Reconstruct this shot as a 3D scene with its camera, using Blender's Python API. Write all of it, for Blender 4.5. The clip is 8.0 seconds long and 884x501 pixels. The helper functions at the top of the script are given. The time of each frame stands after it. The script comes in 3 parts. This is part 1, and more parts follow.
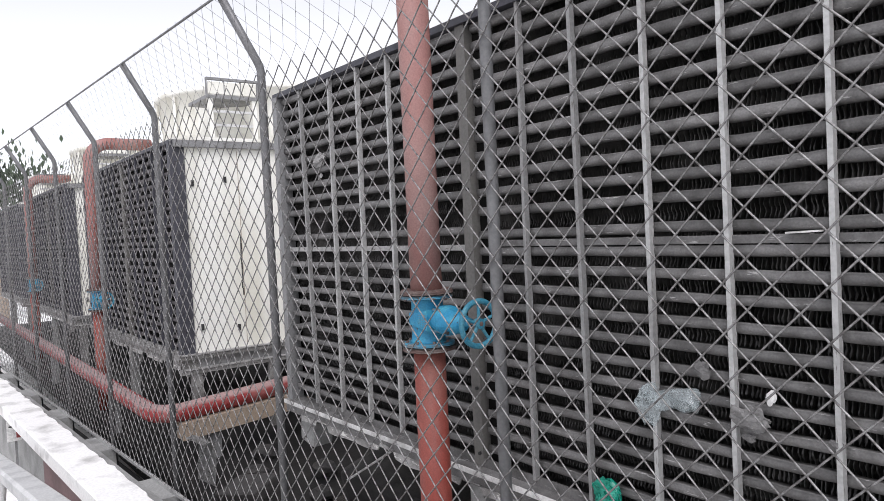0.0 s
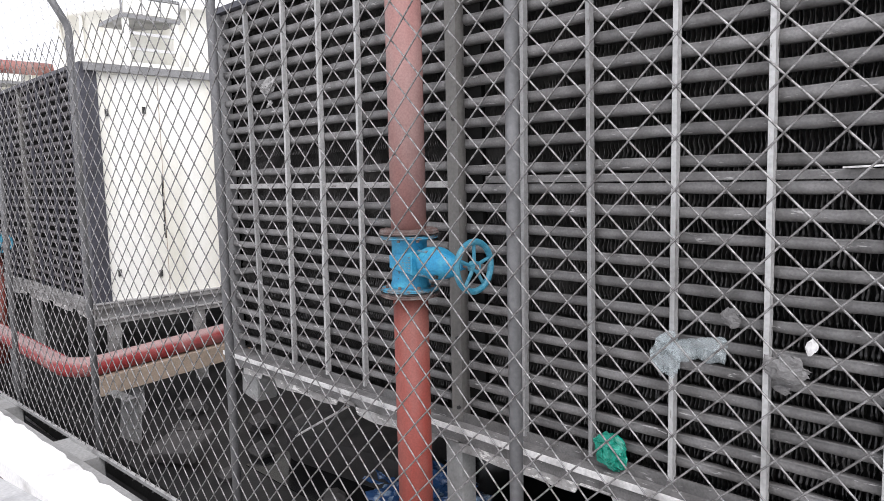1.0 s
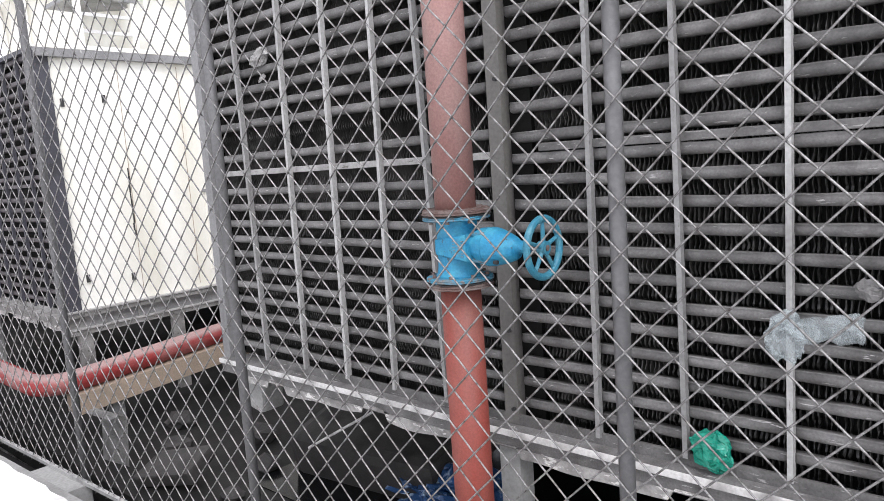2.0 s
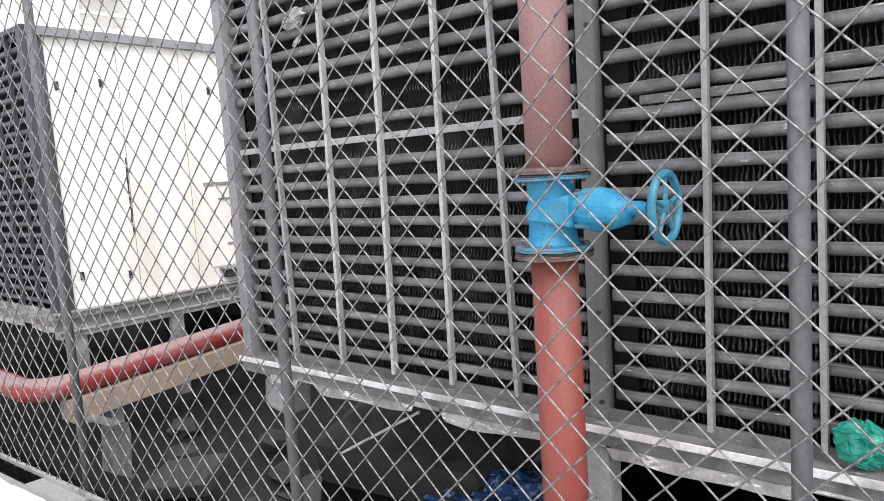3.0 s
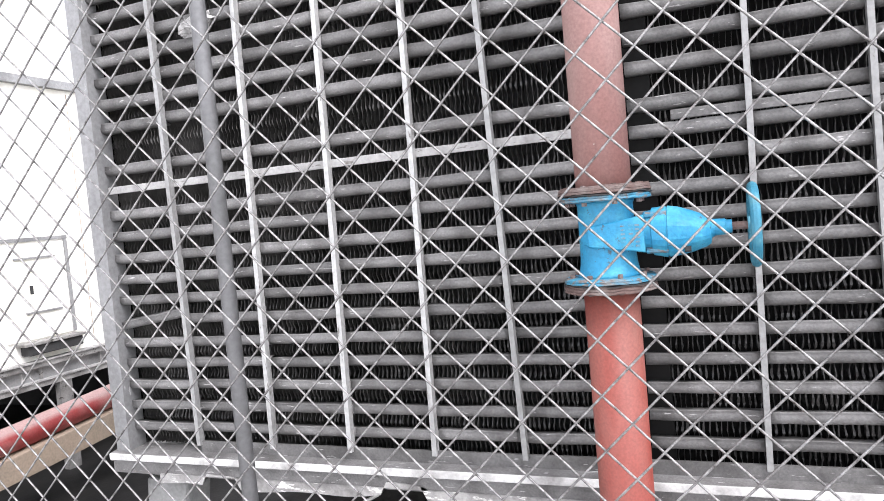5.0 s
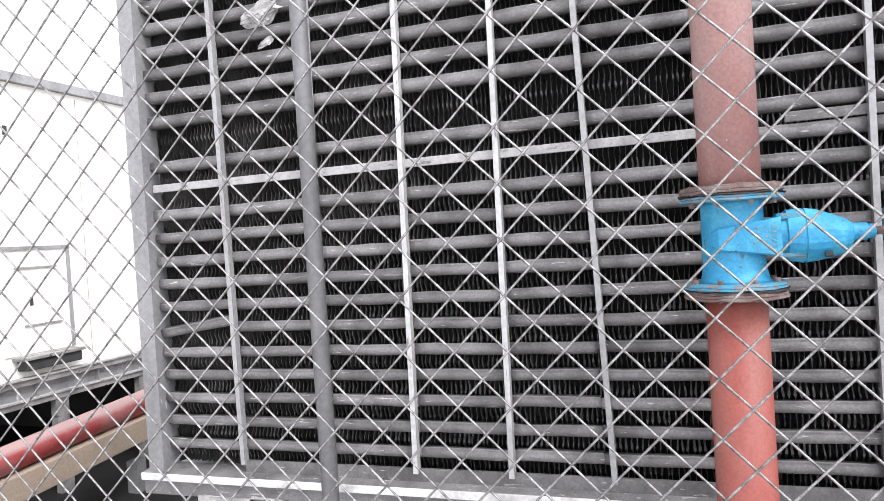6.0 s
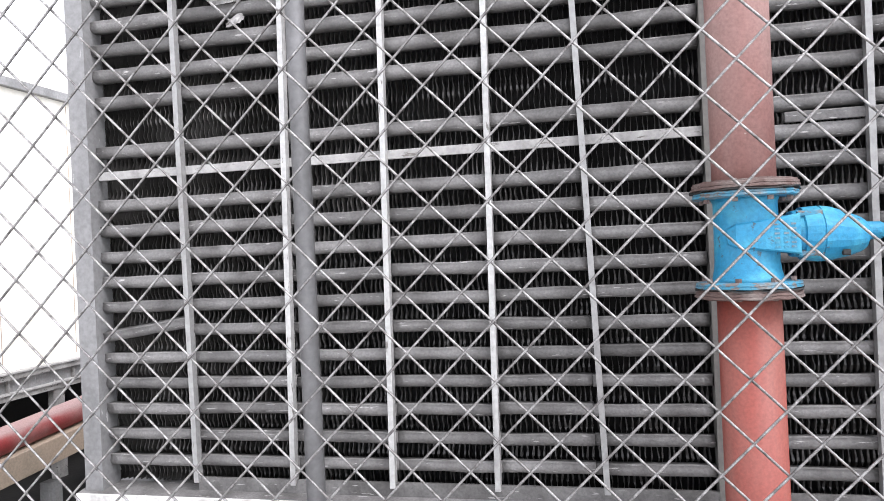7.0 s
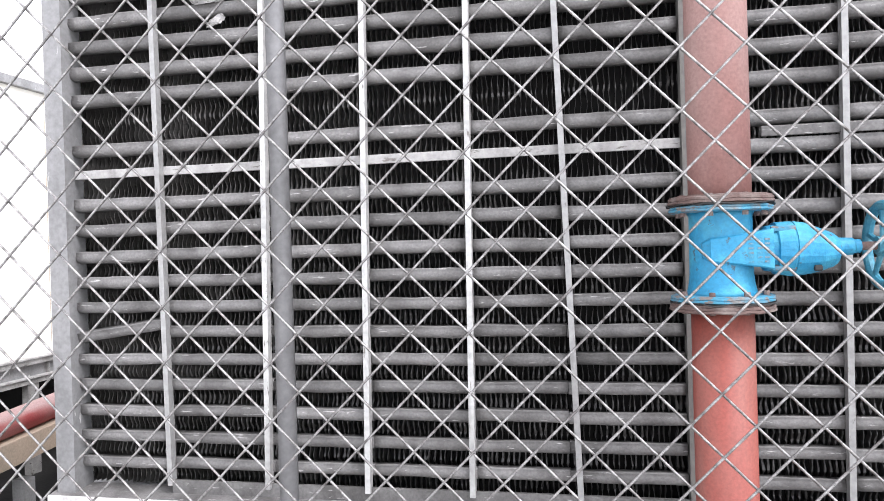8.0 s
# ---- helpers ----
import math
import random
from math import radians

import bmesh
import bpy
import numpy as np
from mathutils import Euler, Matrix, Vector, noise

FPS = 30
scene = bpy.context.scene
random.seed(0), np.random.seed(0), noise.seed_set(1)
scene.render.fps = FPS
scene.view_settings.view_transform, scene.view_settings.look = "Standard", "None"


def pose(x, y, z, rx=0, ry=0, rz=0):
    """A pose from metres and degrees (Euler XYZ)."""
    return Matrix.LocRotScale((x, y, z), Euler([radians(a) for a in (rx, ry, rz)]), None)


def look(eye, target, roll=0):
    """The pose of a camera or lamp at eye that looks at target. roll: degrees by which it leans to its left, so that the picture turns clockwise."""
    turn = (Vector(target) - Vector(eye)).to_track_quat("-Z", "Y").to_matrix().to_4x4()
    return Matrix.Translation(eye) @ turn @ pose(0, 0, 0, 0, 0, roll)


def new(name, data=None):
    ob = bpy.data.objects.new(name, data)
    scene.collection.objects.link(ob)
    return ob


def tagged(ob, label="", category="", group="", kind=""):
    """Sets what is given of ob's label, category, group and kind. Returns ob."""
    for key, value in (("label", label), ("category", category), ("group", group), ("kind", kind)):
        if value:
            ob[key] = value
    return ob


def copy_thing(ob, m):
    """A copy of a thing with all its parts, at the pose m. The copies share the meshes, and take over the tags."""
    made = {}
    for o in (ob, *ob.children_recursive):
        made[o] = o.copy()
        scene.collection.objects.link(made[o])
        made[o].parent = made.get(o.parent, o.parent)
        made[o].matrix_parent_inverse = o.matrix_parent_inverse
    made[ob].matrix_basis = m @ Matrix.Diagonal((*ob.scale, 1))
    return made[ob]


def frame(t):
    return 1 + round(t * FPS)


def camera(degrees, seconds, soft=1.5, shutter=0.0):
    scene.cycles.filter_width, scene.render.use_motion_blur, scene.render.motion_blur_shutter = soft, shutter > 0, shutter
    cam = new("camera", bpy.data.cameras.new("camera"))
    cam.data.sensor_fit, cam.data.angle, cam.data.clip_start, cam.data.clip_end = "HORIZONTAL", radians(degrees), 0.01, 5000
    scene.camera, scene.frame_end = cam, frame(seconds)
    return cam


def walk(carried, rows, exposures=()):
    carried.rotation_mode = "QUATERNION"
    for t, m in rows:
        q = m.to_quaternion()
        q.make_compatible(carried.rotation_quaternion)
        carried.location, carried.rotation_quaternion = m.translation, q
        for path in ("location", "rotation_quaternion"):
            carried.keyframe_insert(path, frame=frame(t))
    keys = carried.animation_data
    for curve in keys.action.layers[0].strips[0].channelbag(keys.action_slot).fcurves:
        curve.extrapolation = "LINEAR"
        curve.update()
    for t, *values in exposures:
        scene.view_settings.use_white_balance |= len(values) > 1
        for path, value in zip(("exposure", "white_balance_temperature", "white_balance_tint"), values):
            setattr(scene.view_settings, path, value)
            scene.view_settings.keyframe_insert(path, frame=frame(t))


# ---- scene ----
cam = camera(64.3, 8.0, soft=0.5)
PATH = [
    (0, (3.94, -2.412, 0.116), (2.358, -1.191, 0.05), -2.8),
    (0.5, (3.699, -2.371, 0.059), (2.18, -1.078, -0.093), 0.2),
    (1, (3.437, -2.446, 0.043), (2.025, -1.045, -0.169), -1.3),
    (1.2, (3.303, -2.38, 0.09), (1.856, -1.033, -0.213), -2.6),
    (2.3, (2.702, -2.412, -0.035), (1.449, -0.876, -0.301), -4.0),
    (2.5, (2.592, -2.44, -0.054), (1.368, -0.886, -0.35), -3.8),
    (3, (2.322, -2.393, -0.183), (1.046, -0.868, -0.405), -3.8),
    (3.5, (2.054, -2.382, -0.184), (0.993, -0.703, -0.415), -2.4),
    (3.8, (1.935, -2.375, -0.19), (1.059, -0.582, -0.329), -3.9),
    (4, (1.855, -2.363, -0.212), (1.112, -0.509, -0.307), -2.9),
    (4.5, (1.626, -2.347, -0.208), (0.923, -0.475, -0.244), -4.2),
    (4.7, (1.524, -2.386, -0.222), (0.763, -0.539, -0.33), -5.7),
    (5.8, (1.04, -2.435, -0.219), (0.486, -0.516, -0.31), -2.7),
    (6, (0.959, -2.402, -0.284), (0.307, -0.511, -0.318), -3.7),
    (6.3, (0.838, -2.37, -0.29), (0.089, -0.516, -0.313), -6.0),
    (6.5, (0.763, -2.344, -0.336), (0.059, -0.472, -0.382), -5.2),
    (7, (0.701, -2.319, -0.336), (0.267, -0.366, -0.337), -2.6),
    (7.5, (0.728, -2.31, -0.334), (0.269, -0.363, -0.352), -1.5),
    (8, (0.716, -2.317, -0.301), (0.329, -0.354, -0.316), -1.7),
]
walk(cam, [(t, look(eye, target, roll)) for t, eye, target, roll in PATH],
     exposures=[(0.0, 0.23, 6300, 15), (0.5, 0.18, 6300, 15), (1.0, 0.60, 6300, 15), (2.5, 0.78, 6300, 15), (3.0, 0.87, 6300, 15), (3.5, 0.88, 6300, 15), (4.0, 1.15, 6300, 15), (4.5, 1.46, 6300, 15), (6.0, 1.40, 6300, 15), (6.5, 1.25, 6300, 15), (7.0, 1.32, 6300, 15), (7.5, 1.43, 6300, 15), (8.0, 1.50, 6300, 15)])

# ---- light ----
world = bpy.data.worlds.new("overcast")
scene.world = world
world.use_nodes = True
wn, wl = world.node_tree.nodes, world.node_tree.links
sky = wn.new("ShaderNodeTexSky")
sky.sky_type, sky.sun_disc = "NISHITA", False
sky.sun_elevation, sky.sun_rotation = radians(53), radians(123)
grey = wn.new("ShaderNodeHueSaturation")
grey.inputs["Saturation"].default_value = 0.12
grey.inputs["Value"].default_value = 1.25
wl.new(sky.outputs["Color"], grey.inputs["Color"])
wl.new(grey.outputs["Color"], wn["Background"].inputs["Color"])
wn["Background"].inputs["Strength"].default_value = 0.15
sun = new("sun", bpy.data.lights.new("sun", "SUN"))
sun.data.energy, sun.data.angle, sun.data.color = 1.6, radians(30), (1.0, 0.98, 0.96)
sun.matrix_world = look((5.0, -3.2, 8.0), (0, 0, 0))


# ---- materials ----
def material(name, base, rough=0.6, metal=0.0, dirt_or_glint=None, patch_amount=0.5, scale=6.0, fine=60.0, bump=0.15, streak=1.0, vary=0.0, chips=None, chip_at=0.66, chip_scale=(8, 25, 25), grain=0.14, spec=0.5, dust=None):
    """A painted, worn or dusty surface: base colour, patches of soiling or painted glint, fine grain, relief."""
    m = bpy.data.materials.new(name)
    m.use_nodes = True
    n, l = m.node_tree.nodes, m.node_tree.links
    b = n["Principled BSDF"]
    b.inputs["Roughness"].default_value, b.inputs["Metallic"].default_value = rough, metal
    b.inputs["Specular IOR Level"].default_value = spec
    co = n.new("ShaderNodeTexCoord")
    mp = n.new("ShaderNodeMapping")
    mp.inputs["Scale"].default_value = (1, 1, 1 / streak)
    who = n.new("ShaderNodeObjectInfo")
    shift = n.new("ShaderNodeVectorMath")
    shift.operation = "MULTIPLY_ADD"
    shift.inputs[1].default_value = (37.0, 53.0, 29.0)
    l.new(who.outputs["Random"], shift.inputs[0])
    l.new(co.outputs["Object"], shift.inputs[2])
    l.new(shift.outputs[0], mp.inputs["Vector"])
    big = n.new("ShaderNodeTexNoise")
    big.inputs["Scale"].default_value, big.inputs["Detail"].default_value = scale, 8
    small = n.new("ShaderNodeTexNoise")
    small.inputs["Scale"].default_value, small.inputs["Detail"].default_value = fine, 4
    l.new(mp.outputs[0], big.inputs["Vector"])
    l.new(co.outputs["Object"], small.inputs["Vector"])
    ramp = n.new("ShaderNodeValToRGB")
    ramp.color_ramp.elements[0].position, ramp.color_ramp.elements[1].position = 0.62 - 0.3 * patch_amount, 0.72
    l.new(big.outputs["Fac"], ramp.inputs["Fac"])
    mix = n.new("ShaderNodeMix")
    mix.data_type = "RGBA"
    mix.inputs["A"].default_value = (*base, 1)
    mix.inputs["B"].default_value = (*(dirt_or_glint or [c * 0.55 for c in base]), 1)
    l.new(ramp.outputs["Color"], mix.inputs["Factor"])
    colour = mix.outputs["Result"]
    if chips:
        cm = n.new("ShaderNodeMapping")
        cm.inputs["Scale"].default_value = chip_scale
        l.new(shift.outputs[0], cm.inputs["Vector"])
        cn = n.new("ShaderNodeTexNoise")
        cn.inputs["Scale"].default_value, cn.inputs["Detail"].default_value, cn.inputs["Roughness"].default_value = 1.0, 6, 0.65
        l.new(cm.outputs[0], cn.inputs["Vector"])
        cr = n.new("ShaderNodeMapRange")
        cr.inputs["From Min"].default_value, cr.inputs["From Max"].default_value = chip_at, chip_at + 0.04
        l.new(cn.outputs["Fac"], cr.inputs["Value"])
        cx = n.new("ShaderNodeMix")
        cx.data_type = "RGBA"
        cx.inputs["B"].default_value = (*chips, 1)
        l.new(cr.outputs[0], cx.inputs["Factor"])
        l.new(colour, cx.inputs["A"])
        colour = cx.outputs["Result"]
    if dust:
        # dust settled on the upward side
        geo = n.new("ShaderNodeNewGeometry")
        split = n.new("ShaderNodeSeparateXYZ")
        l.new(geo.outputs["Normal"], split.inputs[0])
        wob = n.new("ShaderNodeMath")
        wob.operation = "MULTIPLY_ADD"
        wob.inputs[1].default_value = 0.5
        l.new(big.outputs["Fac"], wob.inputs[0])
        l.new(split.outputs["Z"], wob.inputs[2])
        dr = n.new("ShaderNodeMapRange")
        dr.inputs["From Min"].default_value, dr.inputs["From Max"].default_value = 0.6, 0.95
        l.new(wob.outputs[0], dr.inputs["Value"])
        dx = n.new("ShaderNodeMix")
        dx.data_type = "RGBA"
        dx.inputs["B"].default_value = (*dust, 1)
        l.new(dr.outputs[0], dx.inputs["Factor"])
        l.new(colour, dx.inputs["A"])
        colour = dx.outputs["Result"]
    hs = n.new("ShaderNodeHueSaturation")
    mr = n.new("ShaderNodeMapRange")
    mr.inputs["From Min"].default_value, mr.inputs["From Max"].default_value = 0.3, 0.7
    mr.inputs["To Min"].default_value, mr.inputs["To Max"].default_value = 1 - 1.1 * grain, 1 + 0.9 * grain
    l.new(small.outputs["Fac"], mr.inputs["Value"])
    last = mr.outputs[0]
    if vary:
        info = n.new("ShaderNodeObjectInfo")
        mv = n.new("ShaderNodeMapRange")
        mv.inputs["To Min"].default_value, mv.inputs["To Max"].default_value = 1 - vary, 1 + vary
        l.new(info.outputs["Random"], mv.inputs["Value"])
        mul = n.new("ShaderNodeMath")
        mul.operation = "MULTIPLY"
        l.new(last, mul.inputs[0])
        l.new(mv.outputs[0], mul.inputs[1])
        last = mul.outputs[0]
    l.new(last, hs.inputs["Value"])
    l.new(colour, hs.inputs["Color"])
    l.new(hs.outputs["Color"], b.inputs["Base Color"])
    bp = n.new("ShaderNodeBump")
    bp.inputs["Strength"].default_value, bp.inputs["Distance"].default_value = bump, 0.004
    l.new(small.outputs["Fac"], bp.inputs["Height"])
    l.new(bp.outputs["Normal"], b.inputs["Normal"])
    rr = n.new("ShaderNodeMapRange")
    rr.inputs["To Min"].default_value, rr.inputs["To Max"].default_value = max(rough - 0.15, 0.02), min(rough + 0.2, 1)
    l.new(big.outputs["Fac"], rr.inputs["Value"])
    l.new(rr.outputs[0], b.inputs["Roughness"])
    return m


SLAT = material("weathered grey louvre plastic", (0.165, 0.161, 0.157), 0.5, dirt_or_glint=(0.068, 0.065, 0.062), patch_amount=0.75, scale=9, fine=120, vary=0.22, bump=0.3, grain=0.2, chips=(0.4, 0.39, 0.38), chip_at=0.63, chip_scale=(12, 70, 90))
BAR = material("pale galvanised flat bar", (0.46, 0.46, 0.45), 0.45, 0.3, dirt_or_glint=(0.25, 0.245, 0.24), patch_amount=0.4, scale=9, streak=6, chips=(0.16, 0.15, 0.14), chip_at=0.63, chip_scale=(60, 60, 12), vary=0.06)
BAR_GREY = material("dull galvanised flat bar", (0.3, 0.3, 0.295), 0.45, 0.3, dirt_or_glint=(0.25, 0.245, 0.24), patch_amount=0.4, scale=9, streak=6, chips=(0.16, 0.15, 0.14), chip_at=0.63, chip_scale=(60, 60, 12), vary=0.06)
COLUMN = material("dull brown-grey column paint", (0.14, 0.135, 0.125), 0.5, 0.1, dirt_or_glint=(0.09, 0.085, 0.08), scale=5, streak=4, chips=(0.36, 0.35, 0.33), chip_at=0.67, chip_scale=(28, 28, 9))
SLAT_DARK = material("dark purplish louvre plastic", (0.075, 0.066, 0.07), 0.5, dirt_or_glint=(0.045, 0.04, 0.042), scale=4, fine=80)
NAVY = material("dark navy corner steel", (0.05, 0.05, 0.062), 0.5, dirt_or_glint=(0.03, 0.03, 0.036), scale=5)
BATTEN = material("dusty grey batten", (0.34, 0.335, 0.325), 0.6, dirt_or_glint=(0.2, 0.195, 0.19), patch_amount=0.6, scale=12, fine=90, chips=(0.12, 0.11, 0.1), chip_at=0.6, chip_scale=(14, 60, 60))
STEEL = material("dull grey painted steel", (0.24, 0.24, 0.24), 0.5, 0.2, dirt_or_glint=(0.15, 0.15, 0.15), scale=5, streak=4, chips=(0.5, 0.5, 0.48), chip_at=0.66, chip_scale=(22, 22, 6))
POST = material("grey fence pipe", (0.17, 0.17, 0.172), 0.5, 0.3, dirt_or_glint=(0.1, 0.1, 0.1), scale=7, streak=5)
WIRE = material("weathered galvanised fence wire", (0.34, 0.335, 0.328), 0.42, 0.55, dirt_or_glint=(0.085, 0.078, 0.074), patch_amount=0.85, scale=45, fine=260, bump=0.5, grain=0.3)
# Black plastic, darkened further to hold the shade deep in the fill.
FILL = material("black tower fill darkened for depth shade", (0.008, 0.0078, 0.0075), 0.7, spec=0.15, dirt_or_glint=(0.014, 0.0135, 0.013), scale=3, fine=70)
# Lighter than FILL so the sheet edges read as lit highlights.
RIB = material("pale fill edges shaped as highlights", (0.045, 0.043, 0.041), 0.35, dirt_or_glint=(0.11, 0.105, 0.1), scale=4, fine=60)
RED = material("faded red oxide pipe paint", (0.29, 0.095, 0.08), 0.55, dirt_or_glint=(0.36, 0.235, 0.215), patch_amount=0.85, scale=3.5, fine=120, streak=4, bump=0.08, chips=(0.5, 0.4, 0.37), chip_at=0.71, chip_scale=(40, 40, 25))
RED_LOW = material("fresher red pipe paint", (0.26, 0.038, 0.025), 0.55, dirt_or_glint=(0.25, 0.105, 0.085), patch_amount=0.6, scale=5, fine=120, streak=4, bump=0.08, chips=(0.5, 0.4, 0.37), chip_at=0.71, chip_scale=(40, 40, 25))
HEADER = material("bright red header paint", (0.27, 0.03, 0.03), 0.6, dirt_or_glint=(0.33, 0.15, 0.14), patch_amount=0.6, scale=4, fine=90, dust=(0.34, 0.22, 0.21))
RUST = material("rusty flange edge", (0.13, 0.085, 0.075), 0.8, dirt_or_glint=(0.22, 0.19, 0.175), scale=18, fine=150, bump=0.6)
BLUE = material("bright blue valve paint", (0.016, 0.225, 0.4), 0.55, dirt_or_glint=(0.06, 0.33, 0.45), patch_amount=0.6, scale=16, fine=110, bump=0.35, chips=(0.05, 0.1, 0.13), chip_at=0.63, chip_scale=(35, 35, 35))
WHEEL = material("weathered teal blue paint", (0.03, 0.19, 0.28), 0.5, dirt_or_glint=(0.1, 0.28, 0.34), patch_amount=0.6, scale=30, fine=120, bump=0.4)
BLUE_DARK = material("chipped blue paint", (0.05, 0.24, 0.36), 0.6, dirt_or_glint=(0.2, 0.2, 0.19), scale=25, fine=150, bump=0.6, chips=(0.17, 0.15, 0.14), chip_at=0.535, chip_scale=(30, 30, 60))
WHITE = material("cream tower casing", (0.8, 0.79, 0.74), 0.5, dirt_or_glint=(0.63, 0.61, 0.52), patch_amount=0.7, scale=2.6, fine=40, streak=6, bump=0.03, grain=0.03)
MARK = material("black stain", (0.03, 0.03, 0.03), 0.8)
DECK = material("pale concrete ledge", (0.86, 0.85, 0.83), 0.85, dirt_or_glint=(0.5, 0.49, 0.47), patch_amount=0.3, scale=3, fine=45, bump=0.4, grain=0.08)
CONC = material("damp grey concrete", (0.3, 0.3, 0.29), 0.85, dirt_or_glint=(0.16, 0.16, 0.155), scale=2.5, fine=50, bump=0.5)
# Concrete made darker than CONC to carry the shade under the tower.
SHADED_RUBBLE = material("rubble with tower shade painted in", (0.042, 0.039, 0.037), 0.7, dirt_or_glint=(0.018, 0.017, 0.017), scale=5, fine=50, bump=0.6)
# Near-black base: the gloom under the towers is put into this colour.
DARK = material("wet basin concrete with painted shade", (0.014, 0.0135, 0.013), 0.6, spec=0.3, dirt_or_glint=(0.008, 0.0078, 0.0075), scale=2.5, fine=40, bump=0.5)
MAROON = material("maroon painted wall", (0.17, 0.1, 0.1), 0.7, dirt_or_glint=(0.12, 0.075, 0.075), scale=2, fine=40)
TAN = material("tan painted channel", (0.33, 0.26, 0.2), 0.6, dirt_or_glint=(0.27, 0.22, 0.17), scale=4, fine=70)
SILL = material("chalky white sill edge", (0.66, 0.65, 0.63), 0.7, dirt_or_glint=(0.3, 0.29, 0.28), patch_amount=0.6, scale=9, fine=80, bump=0.4)
SKIRT = material("flaking pale skirt paint", (0.4, 0.39, 0.375), 0.7, dirt_or_glint=(0.13, 0.125, 0.12), patch_amount=0.7, scale=8, fine=80, bump=0.5, chips=(0.7, 0.69, 0.66), chip_at=0.58, chip_scale=(10, 30, 30))
GREEN = material("green plastic bag", (0.0, 0.2, 0.135), 0.22, dirt_or_glint=(0.03, 0.36, 0.26), scale=30, fine=120, bump=0.5)
# The pale patches on this sheet are painted sparkles and white highlights.
TARP = material("blue plastic sheet", (0.035, 0.09, 0.22), 0.15, dirt_or_glint=(0.45, 0.58, 0.72), patch_amount=0.35, scale=16, fine=60, bump=0.6)
PAPER = material("white litter", (0.75, 0.74, 0.72), 0.6, scale=20)
WATER = material("still dark water", (0.006, 0.0065, 0.007), 0.12, spec=0.25, bump=0.05, scale=3, fine=12)
RAIL = material("pale grey rail paint", (0.55, 0.55, 0.54), 0.5, dirt_or_glint=(0.38, 0.38, 0.38), scale=4, fine=60)
OLD_STEEL = material("dirty grey base steel", (0.27, 0.265, 0.255), 0.65, 0.1, dirt_or_glint=(0.1, 0.095, 0.09), patch_amount=0.8, scale=6, fine=80, bump=0.4, chips=(0.05, 0.045, 0.04), chip_at=0.6, chip_scale=(20, 20, 40))
FOLIAGE = material("far foliage", (0.07, 0.1, 0.06), 0.8, dirt_or_glint=(0.04, 0.06, 0.03), scale=3)
PLASTIC = bpy.data.materials.new("clear bottle plastic")
PLASTIC.use_nodes = True
pb = PLASTIC.node_tree.nodes["Principled BSDF"]
pb.inputs["Base Color"].default_value = (0.5, 0.56, 0.57, 1)
pb.inputs["Roughness"].default_value, pb.inputs["Alpha"].default_value, pb.inputs["IOR"].default_value = 0.12, 0.34, 1.55


# ---- mesh helpers ----
def mesh_of(bm, name, mat, smooth=False):
    me = bpy.data.meshes.new(name)
    bm.normal_update()
    bm.to_mesh(me)
    bm.free()
    me.materials.append(mat)
    if smooth:
        me.polygons.foreach_set("use_smooth", [True] * len(me.polygons))
    return me


def part(name, bm, mat, parent, label="", smooth=False):
    me = bm if isinstance(bm, bpy.types.Mesh) else mesh_of(bm, name, mat, smooth)
    ob = new(name, me)
    ob.parent = parent
    if label:
        ob["label"] = label
    return ob


def thing(name, label, category, group="", kind="", at=(0, 0, 0)):
    ob = tagged(new(name), label, category, group, kind)
    ob.location = at
    return ob


def box(bm, x0, x1, y0, y1, z0, z1, bevel=0.0):
    r = bmesh.ops.create_cube(bm, size=1.0, matrix=Matrix.LocRotScale(((x0 + x1) / 2, (y0 + y1) / 2, (z0 + z1) / 2), None, (x1 - x0, y1 - y0, z1 - z0)))
    if bevel:
        es = list({e for v in r["verts"] for e in v.link_edges})
        bmesh.ops.bevel(bm, geom=es, offset=bevel, segments=2, affect="EDGES", profile=0.6)
    return bm


def boxed(*a, bevel=0.0):
    return box(bmesh.new(), *a, bevel=bevel)


def prism(outline, z0, z1):
    """An upright bar whose plan is the given outline."""
    b = bmesh.new()
    lo, hi = [[b.verts.new((x, y, z)) for x, y in outline] for z in (z0, z1)]
    for i in range(len(outline)):
        j = (i + 1) % len(outline)
        b.faces.new((lo[i], lo[j], hi[j], hi[i]))
    b.faces.new(lo[::-1])
    b.faces.new(hi)
    bmesh.ops.recalc_face_normals(b, faces=b.faces)
    return b


def rod(bm, a, b, r0, r1=None, seg=16, caps=True):
    a, b = Vector(a), Vector(b)
    d = b - a
    m = Matrix.Translation((a + b) / 2) @ d.to_track_quat("Z", "Y").to_matrix().to_4x4()
    bmesh.ops.create_cone(bm, cap_ends=caps, segments=seg, radius1=r0, radius2=r0 if r1 is None else r1, depth=d.length, matrix=m)
    return bm


def lathe(bm, profile, m, seg=32):
    """Turn (radius, height) pairs about the local z axis and place them by m."""
    rings = []
    for r, h in profile:
        rings.append([bm.verts.new(m @ Vector((r * math.cos(2 * math.pi * i / seg), r * math.sin(2 * math.pi * i / seg), h))) for i in range(seg)])
    for a, b in zip(rings, rings[1:]):
        for i in range(seg):
            bm.faces.new((a[i], a[(i + 1) % seg], b[(i + 1) % seg], b[i]))
    bm.faces.new(rings[0][::-1])
    bm.faces.new(rings[-1])
    return bm


